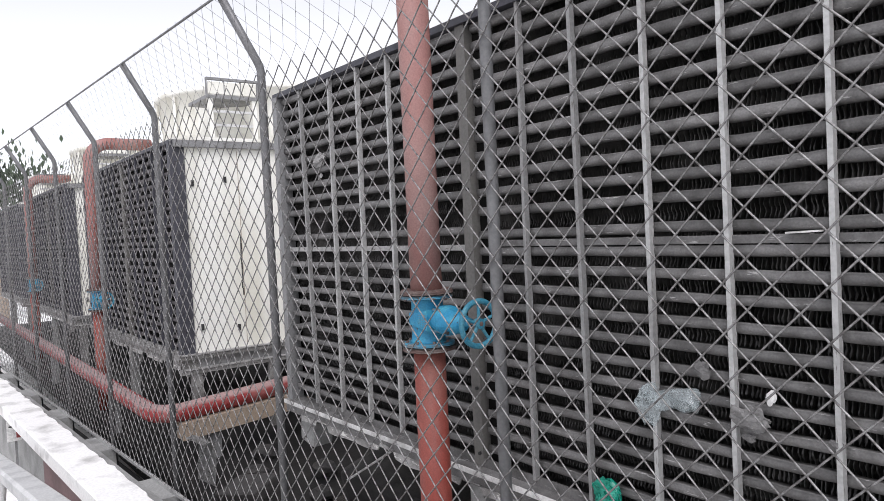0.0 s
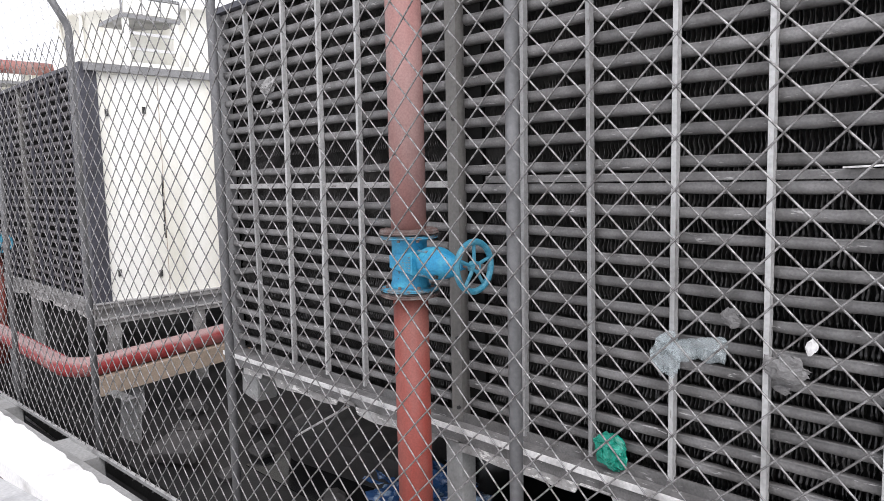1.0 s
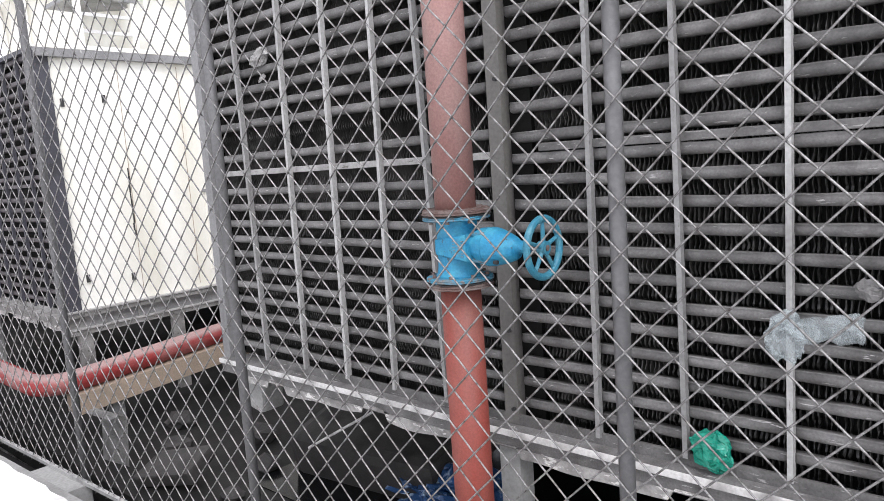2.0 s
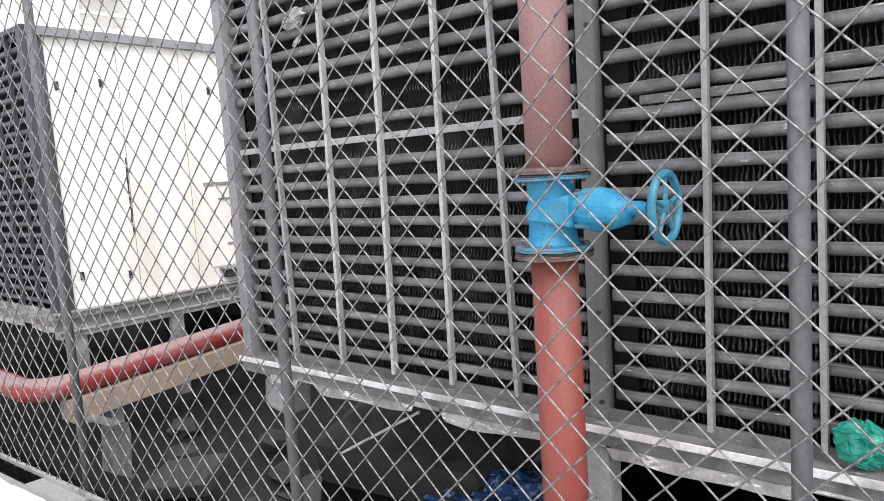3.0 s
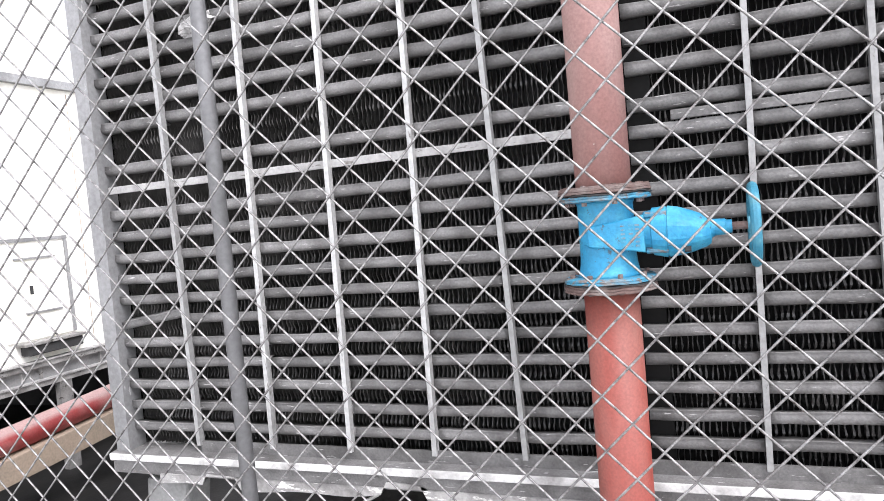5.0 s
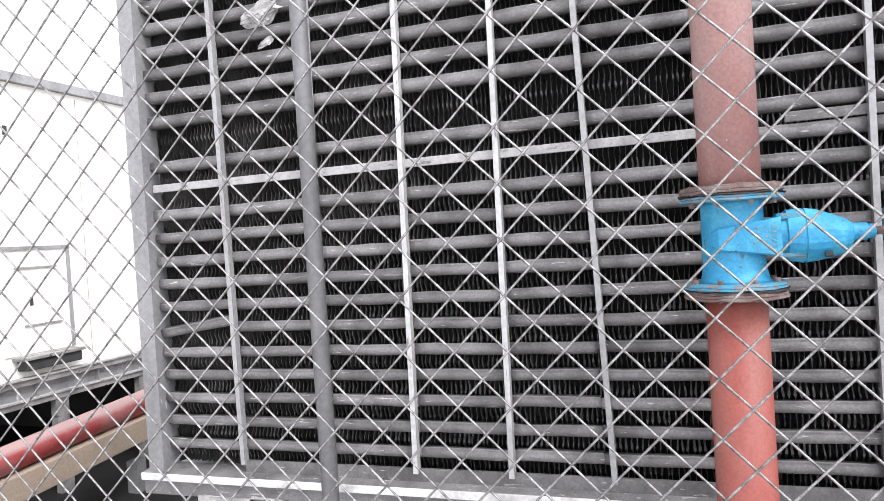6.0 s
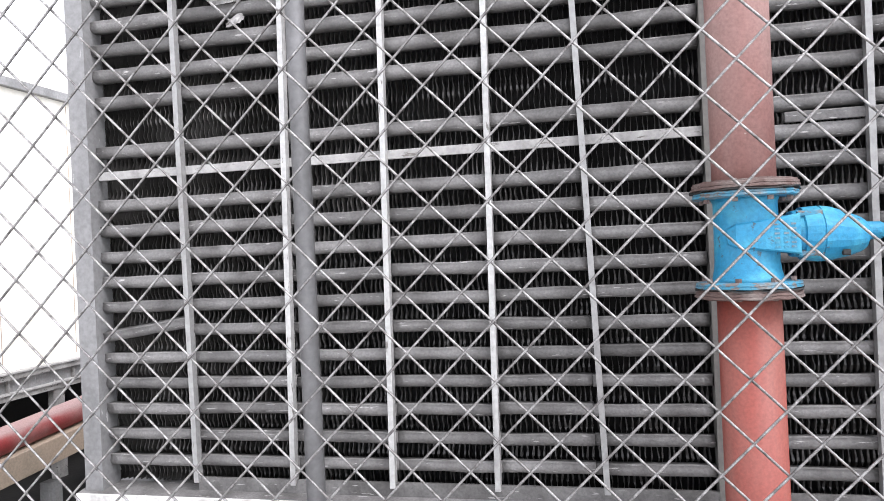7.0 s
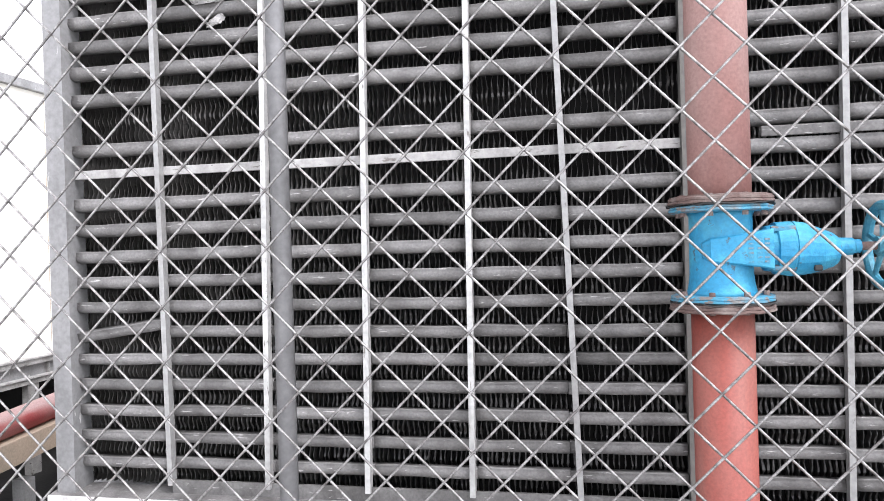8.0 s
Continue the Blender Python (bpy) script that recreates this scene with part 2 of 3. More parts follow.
def tube(bm, pts, r, seg=20):
    """A pipe along a line of points, with closed ends."""
    pts = [Vector(p) for p in pts]
    rings, up = [], None
    for i, p in enumerate(pts):
        d = (pts[min(i + 1, len(pts) - 1)] - pts[max(i - 1, 0)]).normalized()
        if up is None:
            up = d.orthogonal().normalized()
        side = d.cross(up).normalized()
        up = side.cross(d).normalized()
        rings.append([bm.verts.new(p + r * (math.cos(2 * math.pi * k / seg) * up + math.sin(2 * math.pi * k / seg) * side)) for k in range(seg)])
    for a, b in zip(rings, rings[1:]):
        for k in range(seg):
            bm.faces.new((a[k], a[(k + 1) % seg], b[(k + 1) % seg], b[k]))
    bm.faces.new(rings[0][::-1])
    bm.faces.new(rings[-1])
    return bm


def arc(c, u, v, r, a0, a1, n=10):
    c, u, v = Vector(c), Vector(u), Vector(v)
    return [c + r * (math.cos(radians(a0 + (a1 - a0) * i / n)) * u + math.sin(radians(a0 + (a1 - a0) * i / n)) * v) for i in range(n + 1)]


def crumpled(bm, amount, scale, seed=0.0):
    for v in bm.verts:
        v.co += amount * noise.noise_vector(v.co * scale + Vector((seed, seed * 1.7, 0)))
    return bm


# ---- ground, ledges and walkway ----
LEDGE = -1.9


def fence_y(x):
    """The fence cloth runs a little askew to the towers."""
    return -0.70 + 0.042 * x


def skew(bm):
    for v in bm.verts:
        v.co.y += fence_y(v.co.x) + 0.672
    return bm


ground = tagged(new("ground", mesh_of(boxed(-400, 400, -400, 400, -3.5, -3.3), "ground", DECK)), "pale sunlit concrete yard", "ground", kind="structure")
basin_floor = tagged(new("floor", mesh_of(boxed(-20, 6, -0.5, 5.0, -2.4, -2.12), "floor", DARK)), "wet concrete under the cooling towers with shade painted in", "floor", kind="structure")
wall_back = tagged(new("wall_back", mesh_of(boxed(-20, 6, 3.6, 3.75, -2.12, -1.2), "wall_back", DARK)), "basin wall behind the towers with shade painted in", "wall", kind="structure")
ledge = tagged(new("kerb_ledge", mesh_of(skew(boxed(-20, 6, -1.0, -0.80, -3.3, LEDGE)), "kerb_ledge", CONC)), "grey concrete ledge along the fence foot", "ledge", kind="structure")
bm = bmesh.new()
N = 260
for i in range(N + 1):
    x = 6 - 26 * i / N
    yr = -0.87 + 0.035 * noise.noise(Vector((x * 2.1, 0, 3))) + 0.03 * noise.noise(Vector((x * 7, 5, 0)))
    for y, z in ((-1.2, -2.0), (-1.2, LEDGE + 0.03), (-1.19, LEDGE + 0.04), (yr - 0.01, LEDGE + 0.04), (yr, LEDGE + 0.025), (yr, -2.0)):
        bm.verts.new((x, y, z))
bm.verts.ensure_lookup_table()
for i in range(N):
    for k in range(6):
        a, b = i * 6 + k, i * 6 + (k + 1) % 6
        bm.faces.new((bm.verts[a], bm.verts[b], bm.verts[b + 6], bm.verts[a + 6]))
ledge_top = tagged(new("ledge_coping", mesh_of(skew(bm), "ledge_coping", DECK)), "white concrete coping with a ragged edge", "coping", kind="structure")
wall_low = tagged(new("wall_low", mesh_of(skew(boxed(-4.2, 6, -1.17, -1.004, -3.3, -2.0)), "wall_low", MAROON)), "maroon retaining wall below the coping", "wall", kind="structure")

bm = bmesh.new()
for x, z in ((6, -1.2), (-6, -3.0)):
    for y, dz in ((-3.6, 0), (-1.85, 0), (-1.85, -0.2), (-3.6, -0.2)):
        bm.verts.new((x, y, z + dz))
bm.verts.ensure_lookup_table()
v = bm.verts
for q in ((0, 1, 5, 4), (1, 2, 6, 5), (2, 3, 7, 6), (3, 0, 4, 7), (0, 3, 2, 1), (4, 5, 6, 7)):
    bm.faces.new([v[i] for i in q])
ramp = tagged(new("ramp_floor", mesh_of(bm, "ramp_floor", CONC)), "grey concrete ramp beside the tower yard", "ramp", kind="structure")

hand = thing("guard_rail", "pale grey painted rail along the ramp", "railing")
bm = bmesh.new()
ends = [[bm.verts.new((x, y, z + dz)) for y, dz in ((-1.86, -0.06), (-1.74, -0.06), (-1.72, -0.04), (-1.72, 0.03), (-1.74, 0.05), (-1.86, 0.05), (-1.88, 0.03), (-1.88, -0.04))] for x, z in ((5.0, -0.5), (-6.0, -2.22))]
for i in range(8):
    bm.faces.new((ends[0][i], ends[0][(i + 1) % 8], ends[1][(i + 1) % 8], ends[1][i]))
bm.faces.new(ends[0])
bm.faces.new(ends[1])
bmesh.ops.recalc_face_normals(bm, faces=bm.faces)
part("top_rail", bm, RAIL, hand)
for x in (4.0, 2.2, 0.4, -1.4, -3.2, -5.0):
    part("post", rod(bmesh.new(), (x, -1.9, -2.12 + 0.15 * x), (x, -1.8, -1.3 + 0.156 * x), 0.03), RAIL, hand)


# ---- cooling towers ----
PITCH = 0.0957
BARS = [-0.775, -0.365, 0.0, 0.358, 0.664, 1.503, 1.842, 2.206, 2.546, 2.915]
LEANS = [0.012, -0.016, -0.016, -0.013, 0.028, -0.006, 0.008, 0.0, 0.004, 0.0]
X0, X1 = -1.215, 3.3
ROWS_Z = [-0.115 - PITCH * k for k in range(11)] + [0.088 + PITCH * k for k in range(12)]


def slat_mesh(length, name, mat=None, seed=0.0):
    """A louvre blade with a rounded nose, slightly bowed and dented along its length."""
    prof = [(0.036, 0.022), (0.016, 0.022), (0.006, 0.0245), (0.002, 0.022), (0.0045, 0.018), (0.002, 0.01), (0.0005, 0.001), (0.003, -0.009), (0.009, -0.0155), (0.018, -0.0185), (0.036, -0.021), (0.036, -0.017), (0.016, -0.012), (0.008, 0.002), (0.016, 0.018), (0.036, 0.018)]
    b = bmesh.new()
    n = 9
    rings = []
    for k in range(n + 1):
        x = -length / 2 + length * k / n
        bow = Vector((0, 0.004 * noise.noise(Vector((x * 5, seed, 1))), 0.0035 * noise.noise(Vector((x * 4, seed, 7)))))
        dent = 1 + 0.12 * noise.noise(Vector((x * 14, seed * 3, 4)))
        rings.append([b.verts.new(Vector((x, y, z * dent)) + bow) for y, z in prof])
    for r0, r1 in zip(rings, rings[1:]):
        for i in range(len(prof)):
            j = (i + 1) % len(prof)
            b.faces.new((r0[i], r0[j], r1[j], r1[i]))
    b.faces.new(rings[0][::-1])
    b.faces.new(rings[-1])
    bmesh.ops.recalc_face_normals(b, faces=b.faces)
    return mesh_of(b, name, mat or SLAT, True)


def fill_mesh(x0, x1, z0, z1, y, pitch):
    """Edges of the upright fill sheets: thin wavy ribs that swell and taper to shape highlights, in front of a dark
    core.
    """
    vs, fs = [], []
    rnd = random.Random(7)
    nz = int((z1 - z0) / 0.012)
    for i in range(int((x1 - x0) / pitch)):
        xc, ph, amp = x0 + (i + 0.5) * pitch + rnd.uniform(-0.003, 0.003), rnd.uniform(0, 0.9), rnd.uniform(0.001, 0.003)
        k = len(vs)
        for j in range(nz + 1):
            z = z0 + (z1 - z0) * j / nz
            turn, saw = divmod((z + 0.093) / PITCH, 1.0)
            tall = 0.35 + 0.65 * (0.5 + 0.5 * math.sin(i * 12.9898 + turn * 78.233))
            c = xc + amp * (2 * abs(2 * ((z * 13 + ph) % 1.0) - 1) - 1)
            # Width swells above each blade, drawing the wedge of a highlight.
            w = 0.0004 + 0.0046 * tall * max(0.0, 1 - saw / (0.3 + 0.4 * tall)) ** 1.2
            d = y + 0.006 * math.sin(z * 105 + ph + 1.2)
            vs += [(c - w, d + 0.03, z), (c - w, d, z), (c + w, d, z), (c + w, d + 0.03, z)]
        for j in range(nz):
            for q in range(3):
                a = k + 4 * j + q
                fs.append((a, a + 1, a + 5, a + 4))
    me = bpy.data.meshes.new("fill")
    me.from_pydata(vs, [], fs)
    me.materials.append(RIB)
    return me


def tower(near):
    """One tower: louvred front at y 0, pale casing, sill, fan stack and its platform."""
    t = thing("cooling_tower", "grey louvred cooling tower with cream casing on a steel frame" if near else "cream cooling tower with dark louvres and a round fan shroud", "cooling tower", "row of cooling towers")
    rnd = random.Random(4)
    if near:
        edges = [X0 + 0.075] + BARS[:5] + [1.032, 1.135] + BARS[5:] + [X1]
        cache = {}
        for a, b in zip(edges, edges[1:]):
            if a == 1.032:
                continue
            key = round(b - a, 3)
            mes = cache.setdefault(key, [slat_mesh(b - a - 0.001, "slat", None, 3.1 * a + q) for q in (0.0, 5.0, 11.0, 17.0)])
            for k, z in enumerate(ROWS_Z):
                if b < 1.2 and k == 12:
                    continue
                if a > 1.0 and k == 11:
                    z = 0.066
                s = part("slat", rnd.choice(mes), SLAT, t)
                s.location = ((a + b) / 2, rnd.uniform(-0.003, 0.003), z + rnd.uniform(-0.003, 0.003))
                s.rotation_euler = (rnd.uniform(-0.08, 0.08), rnd.gauss(0, 0.004), 0)
                if a < -1.0 and k == 5:
                    s.rotation_euler = (0.3, -0.15, 0)
            if a > 1.0:
                s = part("slat", mes[1], SLAT, t)
                s.location = ((a + b) / 2, 0, -0.025)
        bars = BARS
        part("fill", fill_mesh(X0 + 0.05, X1, -1.17, 1.2, 0.085, 0.0185), RIB, t, "dark wavy plastic fill sheets")["kind"] = "stuff"
        # Black strip added in place of the shaded gap beside the column.
        part("mullion", boxed(1.037, 1.21, 0.045, 0.07, -1.17, 1.17), FILL, t, "black board added as the shade in the gap behind the column")
        # Flat near-black sheet stands for the shaded depth behind the ribs.
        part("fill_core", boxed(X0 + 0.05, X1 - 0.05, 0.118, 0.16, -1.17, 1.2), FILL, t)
    else:
        me = slat_mesh((X1 - X0) / 2, "slat", SLAT_DARK)
        for z in ROWS_Z:
            for h in (0, 1):
                part("slat", me, SLAT, t).location = (X0 + (X1 - X0) * (0.25 + 0.5 * h), 0, z)
        bars = BARS
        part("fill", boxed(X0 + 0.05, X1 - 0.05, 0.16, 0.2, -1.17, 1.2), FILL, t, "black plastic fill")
    for x, lean in zip(bars, LEANS):
        b = boxed(x - 0.0095, x + 0.0095, -0.026, 0.004, -1.14, 1.17)
        for v in b.verts:
            v.co.x -= lean * v.co.z
        part("bar", b, NAVY if not near else BAR if -0.5 < x < 0.5 or x > 2.0 else BAR_GREY, t)
    # front batten across the blades
    for a, c, z, y in ((X0 + 0.08, 1.034, 0.0, 0.004), (1.27, X1, 0.02, -0.004)):
        b = boxed(a, c, y, y + 0.012, z - 0.016, z + 0.016, bevel=0.003)
        part("batten", b, SLAT_DARK if not near else BATTEN if a < 0 else SLAT, t, "thin pale batten" if near else "thin dark batten")
    # corner angle
    a = X0
    b = prism([(a, 0.12), (a, -0.04), (a + 0.075, -0.04), (a + 0.075, 0.06), (a + 0.069, 0.06), (a + 0.069, -0.034), (a + 0.006, -0.034), (a + 0.006, 0.12)], -1.2, 1.18)
    part("corner_angle", b, STEEL if near else NAVY, t)
    # Added to close the pale slit past the slat ends.
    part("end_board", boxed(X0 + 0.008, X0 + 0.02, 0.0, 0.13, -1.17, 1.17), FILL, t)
    a = X1
    b = prism([(a, 0.12), (a, -0.04), (a - 0.09, -0.04), (a - 0.09, -0.034), (a - 0.006, -0.034), (a - 0.006, 0.12)], -1.2, 1.18)
    part("corner_angle", b, STEEL if near else NAVY, t)
    # middle column in front of the louvres
    b = prism([(1.035, 0.042), (1.035, -0.014), (1.106, -0.014), (1.106, 0.042), (1.1, 0.042), (1.1, -0.008), (1.041, -0.008), (1.041, 0.042)], -1.169, 1.169)
    part("leg", boxed(1.0, 1.11, -0.03, 0.07, -2.12, -1.2, bevel=0.006), CONC, t, "grey concrete leg under the sill")
    col = part("column", b, COLUMN, t, "grey steel channel with worn paint")
    for z in (0.31, -0.75, -1.1):
        part("bolt", rod(bmesh.new(), (1.085, -0.026, z), (1.085, -0.006, z), 0.009, seg=8), MARK, col, "dark bolt head")
    # top rail and sill
    part("top_rail", boxed(X0, X1, -0.035, 0.05, 1.17, 1.21, bevel=0.004), NAVY, t, "dark navy top rail")
    b = bmesh.new()
    prof = [(0.06, -1.168), (-0.014, -1.172), (-0.062, -1.18), (-0.062, -1.215), (-0.05, -1.218), (-0.05, -1.27), (-0.04, -1.27), (-0.04, -1.2), (0.06, -1.18)]
    ends = [[b.verts.new((x, y, z)) for y, z in prof] for x in (X0 - 0.02, X1)]
    for i in range(len(prof)):
        j = (i + 1) % len(prof)
        b.faces.new((ends[0][i], ends[0][j], ends[1][j], ends[1][i]))
    b.faces.new(ends[0][::-1])
    b.faces.new(ends[1])
    bmesh.ops.recalc_face_normals(b, faces=b.faces)
    part("kick_plate", boxed(-0.76, X1, -0.012, 0.0, -1.176, -1.124), SLAT if near else OLD_STEEL, t)
    part("sill", b, SLAT if near else OLD_STEEL, t)
    part("sill_edge", boxed(X0 - 0.02, X1, -0.07, -0.0625, -1.208, -1.178, bevel=0.0035), SILL if near else OLD_STEEL, t, "chalky white sill edge")
    # ragged skirt under the sill
    b = bmesh.new()
    n = 150
    for i in range(n + 1):
        x = X0 + 0.25 + (X1 - X0 - 0.25) * i / n
        low = -1.305 + 0.03 * noise.noise(Vector((x * 3.1, 1, 0))) + (0.05 if math.sin(x * 7.5) > 0.82 else 0)
        for y in (-0.058, -0.051):
            b.verts.new((x, y, -1.262))
            b.verts.new((x, y, low))
    b.verts.ensure_lookup_table()
    for i in range(n):
        a, c = [b.verts[4 * i + k] for k in range(4)], [b.verts[4 * i + 4 + k] for k in range(4)]
        b.faces.new((a[0], a[1], c[1], c[0]))
        b.faces.new((a[2], c[2], c[3], a[3]))
        b.faces.new((a[1], a[3], c[3], c[1]))
    part("skirt", b, SKIRT, t, "ragged pale skirt below the sill")
    # casing
    for x in (X0 + 0.02, X1 - 0.06):
        part("side_panel", boxed(x, x + 0.04, 0.125, 3.6, -1.15, 1.2), WHITE, t, "cream casing sheet with dark bolts")
    part("back_panel", boxed(X0 + 0.06, X1 - 0.06, 3.56, 3.6, -1.2, 1.2), WHITE, t)
    part("basin", boxed(X0, X1, 0.14, 3.6, -1.32, -1.2), STEEL, t)
    part("deck", boxed(X0, X1, 0.05, 3.65, 1.21, 1.25), WHITE, t, "cream fan deck")
    if not near:
        part("edge_beam", boxed(X1 - 0.02, X1 + 0.04, 0.0, 3.65, 1.13, 1.2), STEEL, t, "dark grey edge beam")
        for z in (-1.2, -1.36):
            part("base_channel", boxed(X1 - 0.02, X1 + 0.05, -0.06, 3.65, z, z + 0.045), OLD_STEEL, t)
            part("channel_lip", boxed(X1 - 0.02, X1 + 0.062, -0.06, 3.65, z + 0.0455, z + 0.058), BATTEN, t, "pale worn channel lip")
        part("web_plate", boxed(X1 - 0.02, X1 - 0.005, -0.04, 3.6, -1.31, -1.201), OLD_STEEL, t, "dirty grey web plate")
        for y in (0.3, 0.62, 1.3, 1.7, 2.3, 3.0):
            part("web_stiffener", boxed(X1 - 0.004, X1 + 0.03, y, y + 0.012, -1.31, -1.201), OLD_STEEL, t)
        for y in (0.05, 0.95, 1.85, 2.75):
            part("leg", boxed(X1 - 0.02, X1 + 0.04, y, y + 0.12, -2.12, -1.362), OLD_STEEL, t, "dirty grey leg")
        for y in (0.72, 1.32, 2.3, 3.1):
            part("seam", boxed(X1 - 0.021, X1 - 0.017, y, y + 0.005, -1.1, 1.1), TAN, t)
        for y, z in ((0.18, 0.7), (0.55, 0.74), (0.2, -0.9), (0.62, -0.95), (1.6, 0.72), (1.72, -0.6)):
            part("bolt", boxed(X1 - 0.021, X1 - 0.005, y, y + 0.03, z, z + 0.07), MARK, t, "dark bolt")
        b = bmesh.new()
        rr = random.Random(2)
        for k in range(9):
            z = -0.55 + 0.075 * k
            box(b, X1 - 0.0205, X1 - 0.0165, 0.702 + rr.uniform(-0.006, 0.004), 0.715 + rr.uniform(-0.004, 0.006), z, z + 0.076)
        part("crack", b, MARK, t, "dark crack in the casing")
        hatch = part("hatch", boxed(X1 - 0.02, X1 - 0.008, 1.48, 2.1, -0.97, -0.15), WHITE, t, "cream hatch with a dark frame")
        for q in ((1.46, 2.12, -0.165, -0.135), (2.085, 2.115, -0.97, -0.165), (1.6, 1.98, -0.31, -0.295), (1.66, 2.0, -0.76, -0.745)):
            part("frame_bar", boxed(X1 - 0.02, X1 + 0.004, *q), STEEL, hatch, "dark frame bar")
        part("junction_box", boxed(X1 - 0.02, X1 + 0.08, 1.58, 2.1, -1.09, -1.01, bevel=0.01), MARK, t, "black box at the casing foot")
        part("box_lid", boxed(X1 - 0.02, X1 + 0.1, 1.54, 2.12, -1.008, -0.985, bevel=0.004), OLD_STEEL, t)
    else:
        for x in (X0 + 0.1, 0.9, 2.9):
            part("leg", boxed(x, x + 0.12, 2.3, 2.42, -2.12, -1.32), NAVY, t)
    b = lathe(bmesh.new(), [(1.5, 1.25), (1.44, 1.55), (1.48, 1.95), (1.53, 1.96), (1.53, 2.02), (1.42, 2.02)], Matrix.Translation((1.47, 1.95, 0)), 56)
    part("fan_shroud", b, WHITE, t, "cream round fan shroud", smooth=True)
    for k in range(7):
        a = radians(-150 + 25 * k)
        c, d = math.cos(a), math.sin(a)
        part("shroud_rib", rod(bmesh.new(), (1.47 + 1.5 * c, 1.95 + 1.5 * d, 1.26), (1.47 + 1.5 * c, 1.95 + 1.5 * d, 1.97), 0.02, seg=6), WHITE, t)
    plat = part("platform", boxed(2.4, 3.05, 0.5, 1.12, 1.74, 1.78), STEEL, t, "grey service platform")
    part("platform_panel", boxed(3.03, 3.05, 0.52, 1.1, 1.79, 1.93), WHITE, plat)
    for y in (0.5, 0.71, 0.91, 1.12):
        part("baluster", rod(bmesh.new(), (3.04, y, 1.76), (3.04, y, 1.97), 0.012, seg=6), STEEL, plat)
    part("handrail", boxed(3.02, 3.06, 0.5, 1.12, 1.95, 1.98), STEEL, plat)
    for y in (0.52, 1.05):
        part("platform_leg", boxed(2.98, 3.04, y, y + 0.05, 1.25, 1.74), WHITE, plat)
    for z in (1.42, 1.58):
        part("platform_brace", boxed(3.0, 3.03, 0.52, 1.1, z, z + 0.03), RAIL, plat)
    return t


tower(True)
far = tower(False)
far.location = (-3.87 - X1, 0, 0)
for x in (-9.9, -16.3):
    copy_thing(far, Matrix.Translation((x - X1, 0, 0)))


# ---- riser pipes with gate valves ----
def riser(drop, top):
    """A riser with its gate valve; drop lowers the valve, top is the height of the bend."""
    p = thing("riser_pipe", "faded red riser pipe carrying a bright blue gate valve", "pipe", "risers in front of the towers")
    R, ZT, ZB = 0.08, -0.217 - drop, -0.472 - drop
    b = bmesh.new()
    tube(b, [(0, 0, ZT + 0.02), (0, 0, 0.6), (0, 0, top - 0.25)] + arc((0, 0.25, top - 0.25), (0, -1, 0), (0, 0, 1), 0.25, 0, 90)[1:] + [(0, 0.8, top)], R, 32)
    part("upper_pipe", b, RED, p, smooth=True)
    part("lower_pipe", rod(bmesh.new(), (0, 0, -2.12), (0, 0, ZB - 0.02), R, seg=32), RED_LOW, p, smooth=True)
    for z0, z1, mat, lab in ((ZT + 0.003, ZT + 0.026, RUST, "rusty red pipe flange"), (ZB - 0.026, ZB - 0.003, RUST, "rusty red pipe flange")):
        b = lathe(bmesh.new(), [(0.127, z0), (0.134, z0 + 0.003), (0.134, z0 + 0.008), (0.13, z0 + 0.0095), (0.132, z0 + 0.011), (0.132, z1 - 0.006), (0.128, z1 - 0.004), (0.128, z1)], Matrix(), 72)
        part("pipe_flange", crumpled(b, 0.003, 34), mat, p, lab)
    for z in (ZT, ZB - 0.003):
        part("gasket", crumpled(lathe(bmesh.new(), [(0.118, z - 0.001), (0.135, z), (0.135, z + 0.003), (0.118, z + 0.004)], Matrix(), 72), 0.007, 30, 3.0), MARK, p, "ragged dark gasket")
    v = new("gate_valve")
    v.parent = p
    v["label"] = "bright blue cast gate valve"
    b = lathe(bmesh.new(), [(0.096, ZB + 0.016), (0.088, ZB + 0.026), (0.083, ZB + 0.05), (0.081, ZB + 0.07), (0.08, ZT - 0.07), (0.08, ZT - 0.03), (0.086, ZT - 0.016)], Matrix(), 40)
    part("body", b, BLUE, v, smooth=True)
    for z in (ZB, ZT - 0.018):
        b = lathe(bmesh.new(), [(0.122, z), (0.132, z + 0.003), (0.132, z + 0.008), (0.129, z + 0.0095), (0.131, z + 0.011), (0.13, z + 0.015), (0.122, z + 0.018)], Matrix(), 72)
        part("valve_flange", crumpled(b, 0.0025, 36, 5.0), BLUE_DARK, v, "chipped blue flange with rust")
    zc = -0.335 - drop
    # flat-faced neck: a sharp-edged wedge that widens towards the bonnet
    b = bmesh.new()
    rings = []
    for x, hy, hz in ((-0.058, 0.07, 0.02), (-0.04, 0.086, 0.031), (0.02, 0.092, 0.038), (0.08, 0.09, 0.046), (0.112, 0.088, 0.052)):
        c = 0.004
        rings.append([b.verts.new((x, y, zc + z)) for y, z in ((-hy, -hz + c), (-hy, hz - c), (-hy + c, hz), (hy - c, hz), (hy, hz - c), (hy, -hz + c), (hy - c, -hz), (-hy + c, -hz))])
    for r0, r1 in zip(rings, rings[1:]):
        for k in range(8):
            b.faces.new((r0[k], r0[(k + 1) % 8], r1[(k + 1) % 8], r1[k]))
    b.faces.new(rings[0])
    b.faces.new(rings[-1])
    bmesh.ops.recalc_face_normals(b, faces=b.faces)
    part("neck", b, BLUE, v)
    # cast bonnet: eight-sided with flattened faces, a joint line, a shoulder and a gland
    b = bmesh.new()
    rings = []
